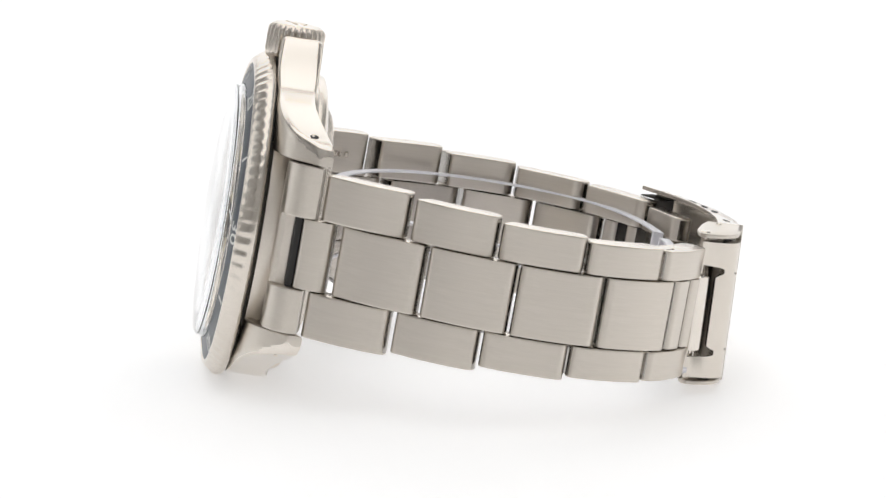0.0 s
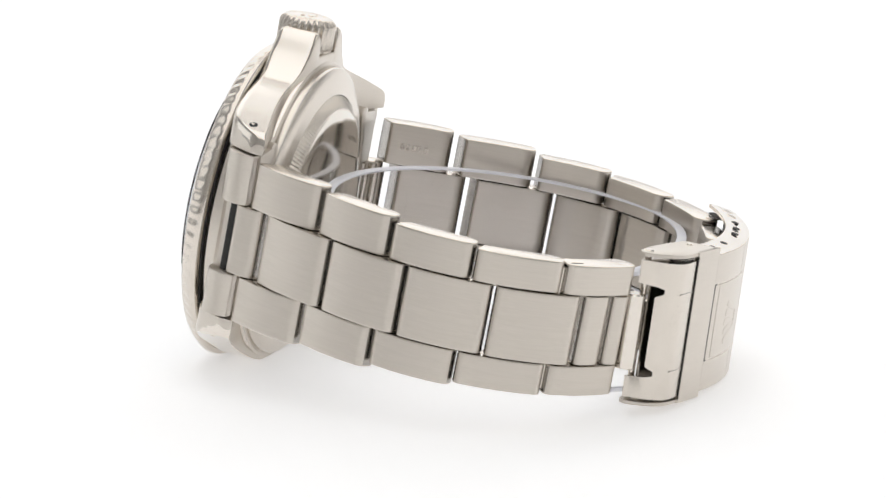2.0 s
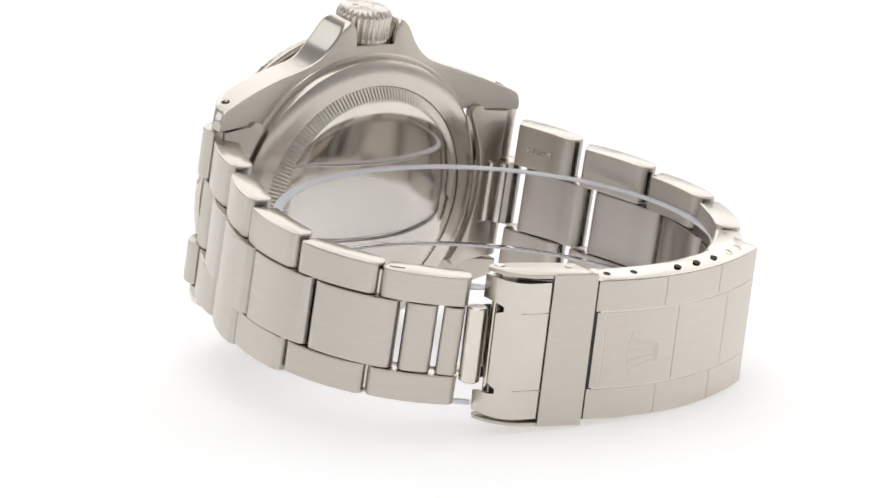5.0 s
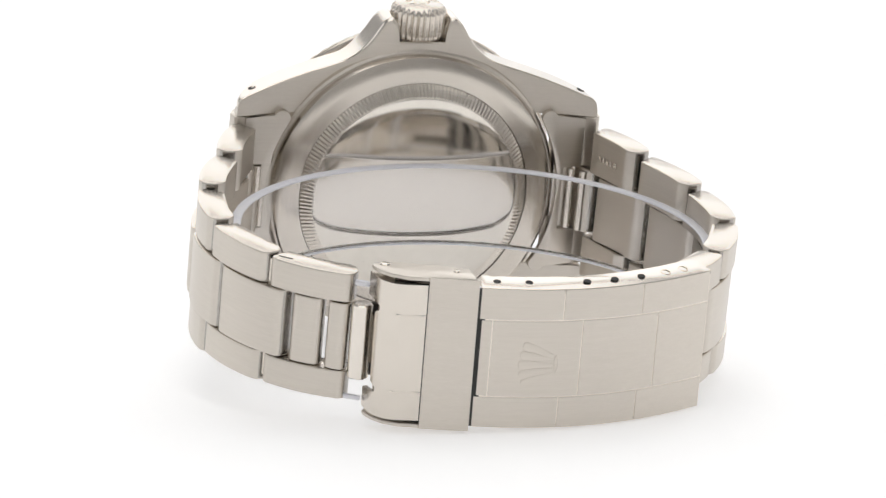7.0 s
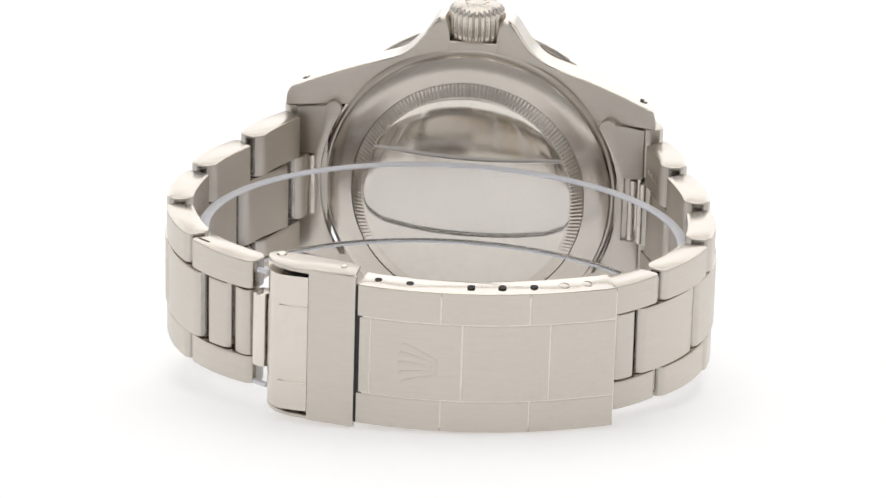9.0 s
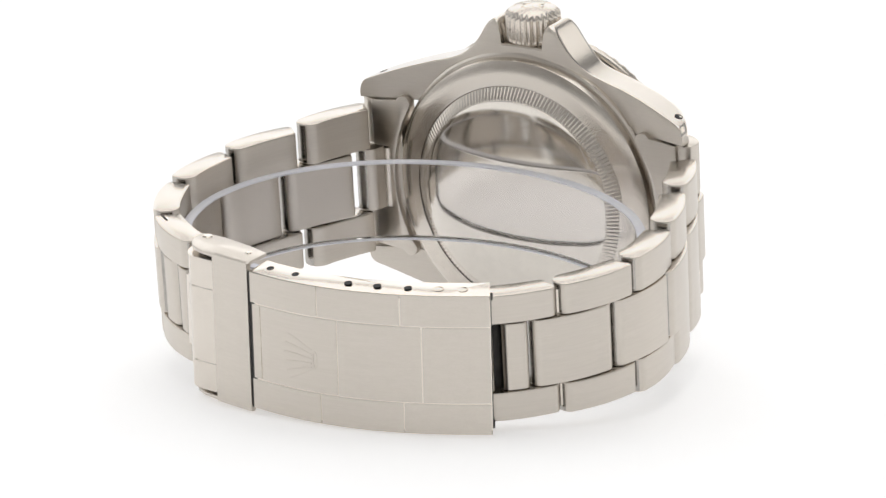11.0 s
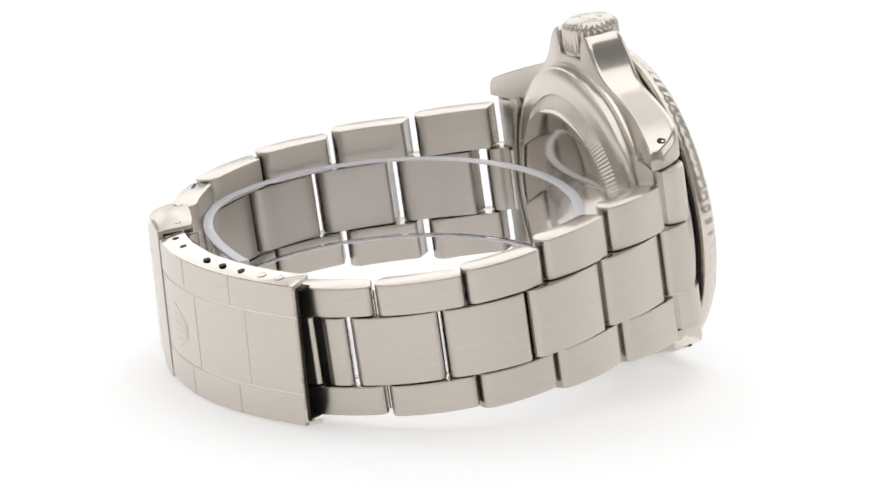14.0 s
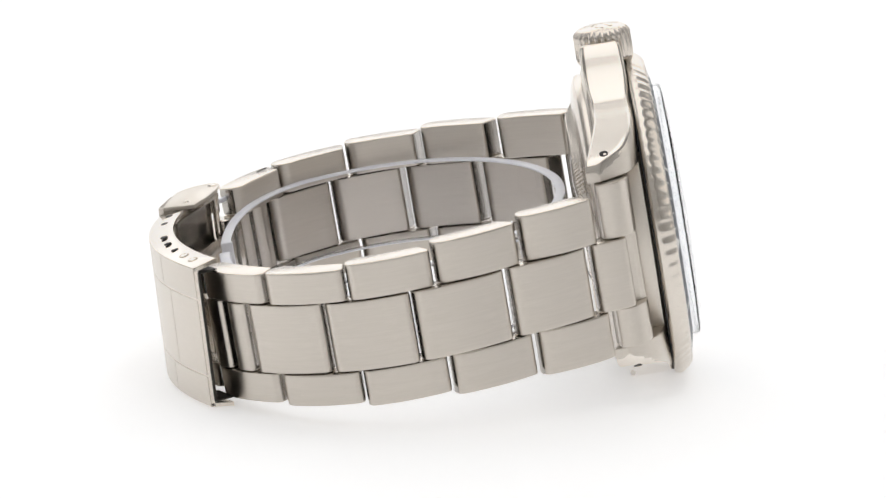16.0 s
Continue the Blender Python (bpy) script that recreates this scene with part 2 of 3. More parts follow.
def flank(side, table):
    """One long side of the middle case with its two lugs and, towards the crown, rounded guards."""
    xs = sorted({round(s * v, 3) for v in [i * 0.4 for i in range(57)] + [2.9, 2.95, 3.0, 3.05, 3.15, 3.3, 3.5, 3.7, 22.6, 22.75, 22.9, 23.02, 23.1, 23.15] for s in (-1, 1)})
    rings = []
    for x in xs:
        a = abs(x)
        zo = curve_of(table, a) if a < 3.1 else smooth_of(table, a)
        yb, yt = smooth_of(LUG_BOTTOM, a), smooth_of(LUG_TOP, a)
        zi = 10.08
        e = 0.3
        if side > 0:
            e += 0.55 * max(0.0, min(1.0, (8.6 - a) / 4.2)) ** 1.3 * (a > 3.0)
        ring = [(zi, yb + 0.1), (zi + 0.1, yb)]
        ring += [(zo - e + e * math.sin(q), yb + e - e * math.cos(q)) for q in [math.pi / 2 * i / 6 for i in range(7)]]
        ring.append((zo, yb + e + 0.12))
        et = max(e, 0.25 + 0.7 * max(0.0, min(1.0, (a - 5.5) / 3)))
        ring.append((zo, yt - et - 0.12))
        ring += [(zo - et + et * math.cos(q), yt - et + et * math.sin(q)) for q in [math.pi / 2 * i / 6 for i in range(7)]]
        ring += [(zi + 0.1, yt), (zi, yt - 0.1)]
        rings.append([(x + CX, y, side * z) for z, y in ring])
    return loft(rings)


def case():
    barrel = lathe([(12.0, -1.0), (18.3, -1.0), (18.6, -0.8), (18.75, -0.3), (18.75, 3.9), (18.5, 4.3), (12.0, 4.3)], 128, (CX, CZ))
    v, f = join(barrel, flank(1, CROWN_SIDE), flank(-1, PLAIN_SIDE))
    ob = part("case", mesh("case", v, f, BRUSHED_X, 28), watch, "brushed steel case body with four lugs and crown guards")
    ob.data.materials.append(SIDE)
    for poly in ob.data.polygons:
        x, y, z = (c / MM for c in poly.center)
        if abs(poly.normal.y) < 0.6 and abs(z) > 11.0 and poly.normal.z * z > 0:
            poly.material_index = 1
    return ob


body = case()
for x, z, s in ((-21.4, 12.95, 1), (21.0, 12.85, 1), (-21.8, -12.8, -1), (21.2, -12.88, -1)):
    hole = part("lug_hole", mesh("lug_hole", *lathe([(0.0, -0.3), (0.52, -0.3), (0.52, 0.12), (0.0, 0.12)], 20, axis="Z"), DARK), body, "dark drilled spring-bar hole")
    hole.matrix_basis = pose(x * MM, 0, (z if s > 0 else z + 0.28) * MM, 0, 22 * (1 if x * s > 0 else -1))
    pin = part("spring_bar", mesh("spring_bar", *lathe([(0.0, -0.4), (0.24, -0.4), (0.24, 0.1), (0.18, 0.14), (0.0, 0.14)], 16, axis="Z"), SATIN), hole)
    pin.matrix_basis = pose(0.17 * MM, 0.12 * MM, 0)

# back of the case with its grooved rim
part("case_back", mesh("case_back", *lathe([(10.0, -0.9), (18.0, -0.9), (18.05, -1.5), (17.85, -1.95), (17.3, -2.25), (16.2, -2.5), (15.1, -2.68), (14.8, -2.75)], 160, (CX, CZ), caps=False), SATIN), watch, "satin steel ring of the case back")
FL = 180
part("fluted_rim", mesh("fluted_rim", *lathe([(14.85, -2.6), (14.6, -2.85), (13.55, -3.6), (13.2, -3.68), (12.9, -3.68)], FL * 6, (CX, CZ), caps=False,
     ripple=lambda k, a: (0, -0.2, -0.19, 0, 0)[k] * (0.5 + 0.5 * math.cos(FL * a))), SATIN, 60), watch, "finely fluted steel screw rim")
part("back_disc", mesh("back_disc", *lathe([(13.3, -3.4), (13.15, -3.72), (12.7, -3.84), (11.0, -4.02), (7.0, -4.2), (3.0, -4.27), (0.01, -4.28)], 128, (CX, CZ), caps=False), MIRROR), watch, "mirror-polished slightly domed steel back")

# rotating bezel, insert, crystal, dial
TEETH = 80
part("bezel", mesh("bezel", *lathe([(17.0, 4.42), (19.45, 4.42), (19.7, 4.56), (19.78, 4.78), (19.8, 5.15), (19.78, 5.4), (19.55, 5.8), (19.1, 6.4), (18.65, 6.82), (18.3, 6.87), (18.1, 6.6)], TEETH * 10, (CX, CZ), caps=False,
     ripple=lambda k, a: (0, 0, 0, 0, -0.02, -0.09, -0.13, -0.1, -0.03, 0, 0)[k] * (0.5 + 0.5 * math.cos(TEETH * a))), SATIN, 50), watch, "steel rotating bezel with scalloped coin edge")
# the shadow line below the bezel, put in as a dark ring
part("bezel_gap_shade", mesh("bezel_gap_shade", *lathe([(17.0, 4.2), (19.15, 4.28), (19.15, 4.45), (17.0, 4.47)], 128, (CX, CZ), caps=False), DARK), watch, "dark ring painted as the shadow line under the bezel")
insert = part("bezel_insert", mesh("bezel_insert", *lathe([(18.25, 6.62), (18.1, 6.72), (15.7, 7.3), (15.5, 7.3), (15.5, 6.6)], 160, (CX, CZ), caps=False), INSERT), watch, "faded black bezel insert with silver minute scale")
SLOPE = math.atan2(0.58, 2.4)


def on_insert(angle, r):
    """A frame on the insert: x clockwise round the dial, y outwards, z off the surface; angle is clockwise from twelve."""
    # seen from the dial side, three o'clock (+z) lies clockwise from twelve (+x)
    a = radians(angle)
    rad = Vector((math.cos(a), 0, math.sin(a)))
    tan = Vector((-math.sin(a), 0, math.cos(a)))
    up = Vector((0, 1, 0))
    y = (rad * math.cos(SLOPE) - up * math.sin(SLOPE)).normalized()
    z = tan.cross(y)
    h = 7.3 - (r - 15.7) * math.tan(SLOPE) + 0.03
    m = Matrix((tan, y, z)).transposed().to_4x4()
    m.translation = (Vector((CX, h, CZ)) + rad * r) * MM
    return m


tick = mesh("minute_mark", *box(-0.16, 0.16, -0.75, 0.75, 0.0, 0.04, 0.015), SILVER)
for k in range(1, 12):
    if k % 2:
        part("minute_mark", tick, insert, "silver bar mark", on_insert(k * 30, 16.95))
small = mesh("minute_tick", *box(-0.09, 0.09, -0.45, 0.45, 0.0, 0.04, 0.015), SILVER)
for k in range(1, 15):
    if k % 5:
        part("minute_tick", small, insert, "thin silver tick", on_insert(k * 6, 17.2))
tri = loft([[(-0.95, 0.85, z), (0.95, 0.85, z), (0, -0.85, z)] for z in (0, 0.04)])
part("zero_triangle", mesh("zero_triangle", *tri, SILVER), insert, "silver triangle mark", on_insert(0, 16.95))


def lettering(text, size):
    """A flat mesh of printed characters, centred, in metres."""
    cu = bpy.data.curves.new("print", "FONT")
    cu.body, cu.size, cu.align_x, cu.align_y = text, size * MM, "CENTER", "CENTER"
    cu.extrude = 0.02 * MM
    ob = new("print", cu)
    bpy.context.view_layer.update()
    me = bpy.data.meshes.new_from_object(ob.evaluated_get(bpy.context.evaluated_depsgraph_get()))
    bpy.data.objects.remove(ob)
    me.materials.clear()
    me.materials.append(SILVER)
    return me


for k, text in ((2, "10"), (4, "20"), (6, "30"), (8, "40"), (10, "50")):
    part("numeral", lettering(text, 2.9), insert, "silver printed minute number", on_insert(k * 30, 16.95))

crystal = part("crystal", mesh("crystal", *lathe([(15.4, 6.7), (15.42, 7.85), (15.25, 8.25), (14.8, 8.5), (12.5, 8.7), (8.0, 8.95), (0.01, 9.1), (0.01, 8.85), (8.0, 8.7), (12.5, 8.45), (14.7, 8.25), (15.05, 8.05), (15.17, 7.8), (15.15, 6.7)], 128, (CX, CZ), caps=False), CRYSTAL), watch, "clear domed acrylic crystal with raised edge")
crystal.visible_shadow = False
part("inner_ring", mesh("inner_ring", *lathe([(15.35, 5.4), (15.35, 6.65), (14.6, 6.68), (14.55, 7.3), (14.35, 7.3), (14.1, 5.8), (14.1, 5.4)], 120, (CX, CZ), caps=False), POLISHED), watch, "polished steel ring round the dial")
part("dial", mesh("dial", *lathe([(0.01, 5.75), (14.3, 5.75), (14.6, 5.6), (14.6, 5.0), (0.01, 5.0)], 96, (CX, CZ), caps=False), DIAL), watch, "matte black dial")


def on_dial(angle, r, h):
    a = radians(angle)
    return Matrix.Translation(Vector((CX + r * math.cos(a), h, CZ + r * math.sin(a))) * MM) @ pose(0, 0, 0, 0, -angle) @ pose(0, 0, 0, -90)


dot = mesh("hour_marker", *lathe([(0.01, 0.22), (0.85, 0.22), (1.0, 0.12), (1.0, 0.0)], 24, axis="Z", caps=False), LUME)
bar = mesh("hour_bar", *box(-1.5, 1.5, -0.55, 0.55, 0, 0.22, 0.08), LUME)
for k in range(12):
    part("hour_marker", bar if k % 3 == 0 else dot, watch, "cream luminous hour marker", on_dial(k * 30, 11.6, 5.76))
for name, ang, ln, h in (("hour_pointer", 304, 8.5, 6.1), ("minute_pointer", 48, 12.5, 6.35), ("second_pointer", 180, 12.8, 6.6)):
    wdt = 0.2 if ln > 12.6 else 0.55
    part(name, mesh(name, *box(-1.5, ln, -wdt, wdt, 0, 0.12, 0.05), POLISHED), watch, "slim polished steel pointer", on_dial(ang, 0, h))

# crown between its guards
CR = 26
crown = part("crown", mesh("crown", *lathe([(2.0, 17.5), (2.0, 19.3), (3.1, 19.35), (3.4, 19.6), (3.5, 20.1), (3.5, 22.7), (3.42, 22.95), (3.1, 23.3), (2.7, 23.55), (0.01, 23.8)], CR * 10, (CX, 2.25), "Z", caps=False,
     ripple=lambda k, a: (0, 0, -0.1, -0.24, -0.3, -0.3, -0.26, -0.05, 0, 0)[k] * (0.5 - 0.5 * math.cos(CR * a)) ** 1.6), SATIN, 50), watch, "fluted steel winding crown")
relief = [box(-1.35, 1.35, -1.1, -0.6, 0, 0.1, 0.04)]
for k in range(5):
    a = radians(-56 + 28 * k)
    q = box(-0.2, 0.2, 0, 1.7, 0, 0.09, 0.04)
    relief.append(([(x * math.cos(a) + y * math.sin(a), -0.6 - x * math.sin(a) + y * math.cos(a), z) for x, y, z in q[0]], q[1]))
part("crown_relief", mesh("crown_relief", *join(*relief), SATIN), crown, "low embossed emblem", pose(CX * MM, 2.25 * MM, 23.66 * MM, 0, 0, 200))

# ---------------- bracelet ----------------


def bz(x):
    """Middle of the bracelet's width."""
    return -0.65 - 0.01 * x


ROW = 4.12                    # half width of the middle row


def half_width(y):
    return curve_of([(-60, 7.75), (-47, 7.75), (-37, 8.0), (-27, 8.45), (-16, 9.15), (-6, 9.65), (0, 9.9), (10, 9.95)], y)


OUTER_12 = [(24.2, -1.9), (27.7, -11.1), (31.5, -21.2), (32.35, -31.6), (27.7, -41.3), (19.2, -48.9)]
OUTER_6 = [(-23.6, -1.7), (-28.0, -11.8), (-32.1, -21.75), (-32.7, -32.3), (-28.0, -42.2), (-19.0, -48.4)]
MID_12 = [(24.9, -3.5), (29.0, -13.2), (32.7, -24.3), (31.2, -34.8), (25.3, -44.0)]
MID_6 = [(-24.4, -4.3), (-29.8, -14.2), (-33.1, -24.6), (-32.0, -35.2), (-26.2, -44.4)]
SAG, THICK = 0.68, 2.95


def darken_ends(me, flip):
    """Both ends of a link are darkened: tarnish, and painted shade beside the next one."""
    me.materials.append(HINGE_SHADE)
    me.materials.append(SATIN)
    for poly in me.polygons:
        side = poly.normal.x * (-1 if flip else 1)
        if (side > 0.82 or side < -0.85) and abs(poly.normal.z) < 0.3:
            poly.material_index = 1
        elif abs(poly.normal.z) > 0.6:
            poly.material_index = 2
    return me


def outer_link(a, b, sag=SAG, gap=0.68, thick=THICK, flip=False):
    ln, u, n, mid = along(a, b, gap)
    w = half_width(mid[1])
    sec = link_section(ln, thick, sag, flip)
    for side in (1, -1):
        lo, hi = (ROW + 0.1, w) if side > 0 else (-w, -ROW - 0.1)
        part("outer_link", darken_ends(mesh("outer_link", *extrude(sec, lo, hi, 0.22), BRUSHED), flip), watch, "brushed steel outer bracelet link", put(u, n, (*mid, bz(mid[0]))))


def middle_link(a, b, sag=SAG, gap=0.66, thick=THICK, half=ROW, label="brushed steel middle bracelet link", flip=False, nose=1.25):
    ln, u, n, mid = along(a, b, gap)
    return part("middle_link", darken_ends(mesh("middle_link", *extrude(link_section(ln, thick, sag, flip, nose), -half, half, 0.18), BRUSHED), flip), watch, label, put(u, n, (*mid, bz(mid[0]))))


for row in (OUTER_12, OUTER_6[::-1]):
    for a, b in zip(row, row[1:]):
        outer_link(a, b, flip=a[0] < 0)
for row in (MID_12, MID_6[::-1]):
    for a, b in zip(row, row[1:]):
        middle_link(a, b, flip=a[0] < 0)
# last outer links, which run on under the clasp cover
ln, u, n, mid = along((19.0, -48.9), (10.5, -52.0), 0.6)
for lo, hi in ((ROW + 0.1, 7.2), (-7.2, -ROW - 0.1)):
    part("outer_link", darken_ends(mesh("outer_link", *extrude(link_section(ln, 2.6, 0.2), lo, hi, 0.22), BRUSHED), False), watch, "brushed steel bracelet link under the clasp", put(u, n, (*mid, bz(mid[0]))))
# short first pieces that tuck into the end links
middle_link((23.5, 1.5), MID_12[0], 0.2, label="short brushed steel middle piece at the case")
middle_link(MID_6[0], (-23.2, 0.2), 0.2, flip=True, label="short brushed steel middle piece at the case")
# worn engraving on the inner side of the first link
k, u, n, mid = along(OUTER_12[0], OUTER_12[1], 0.5)
for i, ln in enumerate((0.5, 0.35, 0.5, 0.3, 0.55)):
    part("engraved_bar", mesh("engraved_bar", *box(-2.0 + 0.75 * i, -2.0 + 0.75 * i + ln, -THICK - 0.02, -THICK + 0.1, 6.4, 7.1, 0.02), SATIN), watch, "worn unreadable engraving", put(u, n, (*mid, bz(mid[0]))))
# narrow bars in the last links beside the clasp
for a, b in (((-25.5, -44.5), (-22.05, -46.7)), ((-21.75, -46.7), (-19.5, -48.35)), ((22.6, -46.4), (25.25, -44.1)), ((19.6, -48.9), (22.2, -46.8))):
    a, b = (b, a) if a[0] < 0 else (b, a)
    middle_link(a, b, 0.15, 0.3, 2.6, label="narrow polished steel link bar", flip=a[0] < 0, nose=1.0)
k, u, n, mid = along((25.0, -44.3), (19.6, -48.9), 0)
# dark sheet put where only shade lies between the bars
part("bar_shade", mesh("bar_shade", *box(-0.8, 4.6, -2.2, -1.7, -ROW - 2.4, ROW + 2.4), SHADE_STEEL), watch, "dark sheet added as the shade between the link bars", put(u, n, (*mid, bz(mid[0]))))
# a dark block takes the place of the deep shade in this gap
part("end_gap_shade", mesh("end_gap_shade", *box(-22.7, -20.9, -0.3, 0.6, bz(-23) - ROW, bz(-23) + ROW), DARK), watch, "dark block painted as shade between end piece and first link")
# pins across the gaps of the rows
pin_mesh = mesh("link_pin", *lathe([(0.01, -7.2), (0.4, -7.2), (0.4, 7.2), (0.01, 7.2)], 16, axis="Z", caps=False), SATIN)
for row in (OUTER_12, OUTER_6):
    for (ax, ay), (bx, by) in zip(row, row[1:5]):
        k = math.hypot(bx - ax, by - ay)
        u, v = (bx - ax) / k, (by - ay) / k
        q = math.copysign(1.5, bx)
        part("link_pin", pin_mesh, watch, "", pose((bx - 1.3 * u - q * abs(v)) * MM, (by - 1.3 * v + abs(q) * u * math.copysign(1, bx) * 0.5) * MM, bz(bx) * MM))
slot = mesh("pin_slot", *box(-0.9, 0.9, -0.16, 0.16, -0.1, 0.05, 0.04), DARK)
part("pin_slot", slot, watch, "dark screw slot", pose(-26.0 * MM, -42.7 * MM, (bz(-25) + 7.77) * MM, 0, 0, -36))


def end_link(s):
    """The shaped end piece between two lugs; s is +1 at twelve and -1 at six."""
    sec = [(18.3, 2.1), (19.6, 2.35), (21.2, 2.35), (22.4, 1.9), (23.3, 1.1), (23.75, 0.1), (23.8, -0.9), (23.5, -1.5), (22.8, -1.75), (21.6, -1.6), (19.5, -1.4), (18.3, -1.2)]
    core = [(18.3, 2.1), (19.4, 2.3), (20.4, 2.2), (21.0, 1.6), (21.2, 0.6), (21.0, -0.6), (20.4, -1.3), (19.5, -1.4), (18.3, -1.2)]
    w, c = 9.85, bz(23 * s)
    pieces = []
    for pts, lo, hi in ((sec, ROW + 0.1 + c, w), (core, -ROW - 0.12 + c, ROW + 0.12 + c), (sec, -w, -ROW - 0.1 + c)):
        pieces.append(extrude([(s * x + CX * 0.4, y) for x, y in pts], lo, hi, 0.15))
    # back plate: hollowed round the case, with an ear at each end and a slot for the middle piece
    out = [(19.6 if abs(z - c) < ROW else 21.9, z) for z in (-9.75, c - ROW - 0.01, c - ROW + 0.01, c + ROW - 0.01, c + ROW + 0.01, 9.75)]
    ear = arc(17.25, 9.7, 1.05, 25, 185, 10)
    inner = [(math.sqrt(18.55 ** 2 - (z - CZ) ** 2) + 0.35, z) for z in [8.2 - 16.4 * i / 18 for i in range(19)]]
    low = [(x, -z) for x, z in ear[::-1]]
    shape = [(s * x + CX, z) for x, z in out + ear + inner + low]
    v, f = extrude(shape, -2.0, -1.1, 0.12)
    pieces.append(([(x, z, y) for x, y, z in v], f))
    return part("end_link", mesh("end_link", *join(*pieces), BRUSHED_X), watch, "brushed steel end piece between the lugs")


for s in (1, -1):
    for x, y, r in ((20.35, -1.75, 0.5), (21.7, -2.7, 0.55)):
        part("link_tube", mesh("link_tube", *lathe([(0.01, -3.9), (r, -3.9), (r, 3.9), (0.01, 3.9)], 18, axis="Z", caps=False), SATIN), watch, "bright steel hinge tube", pose(s * x * MM, y * MM, bz(23 * s) * MM))
end_link(1)
end_link(-1)

# ---------------- folding clasp ----------------
clasp = new("clasp")
clasp.parent = watch
clasp.matrix_basis = pose(0, -0.4 * MM, -2.65 * MM, -2.87)    # the clasp leans a little
tagged(clasp, "steel folding clasp with flip lock")


def clasp_y(x, lift=0.0):
    return -55.5 + 0.014 * (x - 2) ** 2 - lift


def strip(x0, x1, z0, z1, lift, thick, n=24, y_of=clasp_y, e=0.06):
    """A bent plate that follows the clasp's outer curve between two x."""
    sec = []
    for k in range(n + 1):
        x = x0 + (x1 - x0) * k / n
        sec.append((x, y_of(x, lift)))
    for k in range(n, -1, -1):
        x = x0 + (x1 - x0) * k / n
        g = 0.028 * (x - 2)
        q = thick / math.hypot(1, g)
        sec.append((x - g * q * 0.999, y_of(x, lift) + q))
    return extrude(sec, z0, z1, e)


SPLAY = 0.17


def splayed(piece, side):
    """Leans a side wall of the cover: the deeper, the further out."""
    v, f = piece
    return [(x, y, z + side * SPLAY * max(0.0, y - clasp_y(x))) for x, y, z in v], f


BL0, BL1, BZ0, BZ1 = -5.85, 23.3, -8.75, 8.1
part("blade", mesh("blade", *join(strip(BL0, BL1, BZ0, BZ1, 0, 0.5), splayed(strip(BL0, BL1, BZ1 - 0.55, BZ1, 0, 3.0), 1), splayed(strip(BL0, BL1, BZ0, BZ0 + 0.55, 0, 3.0), -1)), SIDE), clasp, "curved steel clasp cover with polished edges")
G = 0.07
for z0, z1, cuts in ((4.3, BZ1, (BL0, 3.9, 13.9, BL1)), (-4.95, 4.3, (-5.6, -4.3, 6.4, 16.2, BL1)), (BZ0, -4.95, (BL0, 4.1, 14.1, BL1))):
    for a, b in zip(cuts, cuts[1:]):
        part("panel", mesh("panel", *strip(a + G, b - G, z0 + G, z1 - G, 0.06, 0.3, 12, e=0.05), BRUSHED_X), clasp, "flat brushed steel panel of the cover")
hole_mesh = mesh("adjust_hole", *lathe([(0.01, -0.1), (0.46, -0.1), (0.46, 0.025), (0.01, 0.025)], 20, axis="Z", caps=False), DARK)
for z in (BZ1, BZ0):
    for x in (-3.7, 0.0, 7.0, 10.5, 14.0):
        part("adjust_hole", hole_mesh, clasp, "dark adjustment hole", pose(x * MM, (clasp_y(x) + 1.7) * MM, (z + math.copysign(1.7 * SPLAY, z)) * MM, math.copysign(math.degrees(math.atan(SPLAY)), z)))
rim_mesh = mesh("filled_hole", *lathe([(0.5, 0.0), (0.5, 0.05), (0.62, 0.05), (0.62, 0.0)], 24, axis="Z", caps=False), SATIN)
for x in (17.3, 19.8):
    part("filled_hole", rim_mesh, clasp, "faint pin end", pose(x * MM, (clasp_y(x) + 1.7) * MM, (BZ1 + 1.7 * SPLAY) * MM, math.degrees(math.atan(SPLAY))))
# embossed emblem on the cover
def on_cover(piece):
    """Lays a flat piece of the emblem on the curved cover; its y runs along the clasp."""
    v, f = piece
    return [(3.5 - y, clasp_y(3.5 - y, 0.06) + 0.012 - z, x - 0.95) for x, y, z in v], f


def lobe(length, wide, a, reach, shift):
    """A raised teardrop that fans out from the foot of the emblem, with a round end."""
    pts = [(0.16 * wide, reach), (0.5 * wide, reach + 0.55 * length)] + arc(0, reach + length - 0.5 * wide, 0.56 * wide, 0, 180, 8) + [(-0.5 * wide, reach + 0.55 * length), (-0.16 * wide, reach)]
    rings = [[(x, y, z) for x, y in (inset(pts, d) if d else pts)] for z, d in ((0, 0), (0.05, 0.03), (0.06, 0.09))]
    v, f = loft(rings)
    return [(shift + x * math.cos(a) + y * math.sin(a), -x * math.sin(a) + y * math.cos(a), z) for x, y, z in v], f


foot = [(1.1 * math.cos(q), 0.05 + 0.3 * math.sin(q)) for q in [2 * math.pi * i / 28 for i in range(28)]]
rim = loft([[(x, y, z) for x, y in inset(foot, d)] for z, d in ((0, 0), (0.055, 0.03), (0.055, 0.12), (0.0, 0.15))], caps=False)
part("emblem_base", mesh("emblem_base", *on_cover(rim), BRUSHED_X), clasp, "embossed oval foot of an emblem")
for k in range(5):
    a = radians(-20 + 10 * k)
    part("emblem_point", mesh("emblem_point", *on_cover(lobe(4.0 - 0.1 * abs(k - 2), 0.86, a, 0.5, 0.46 * (k - 2))), BRUSHED_X), clasp, "embossed emblem point")

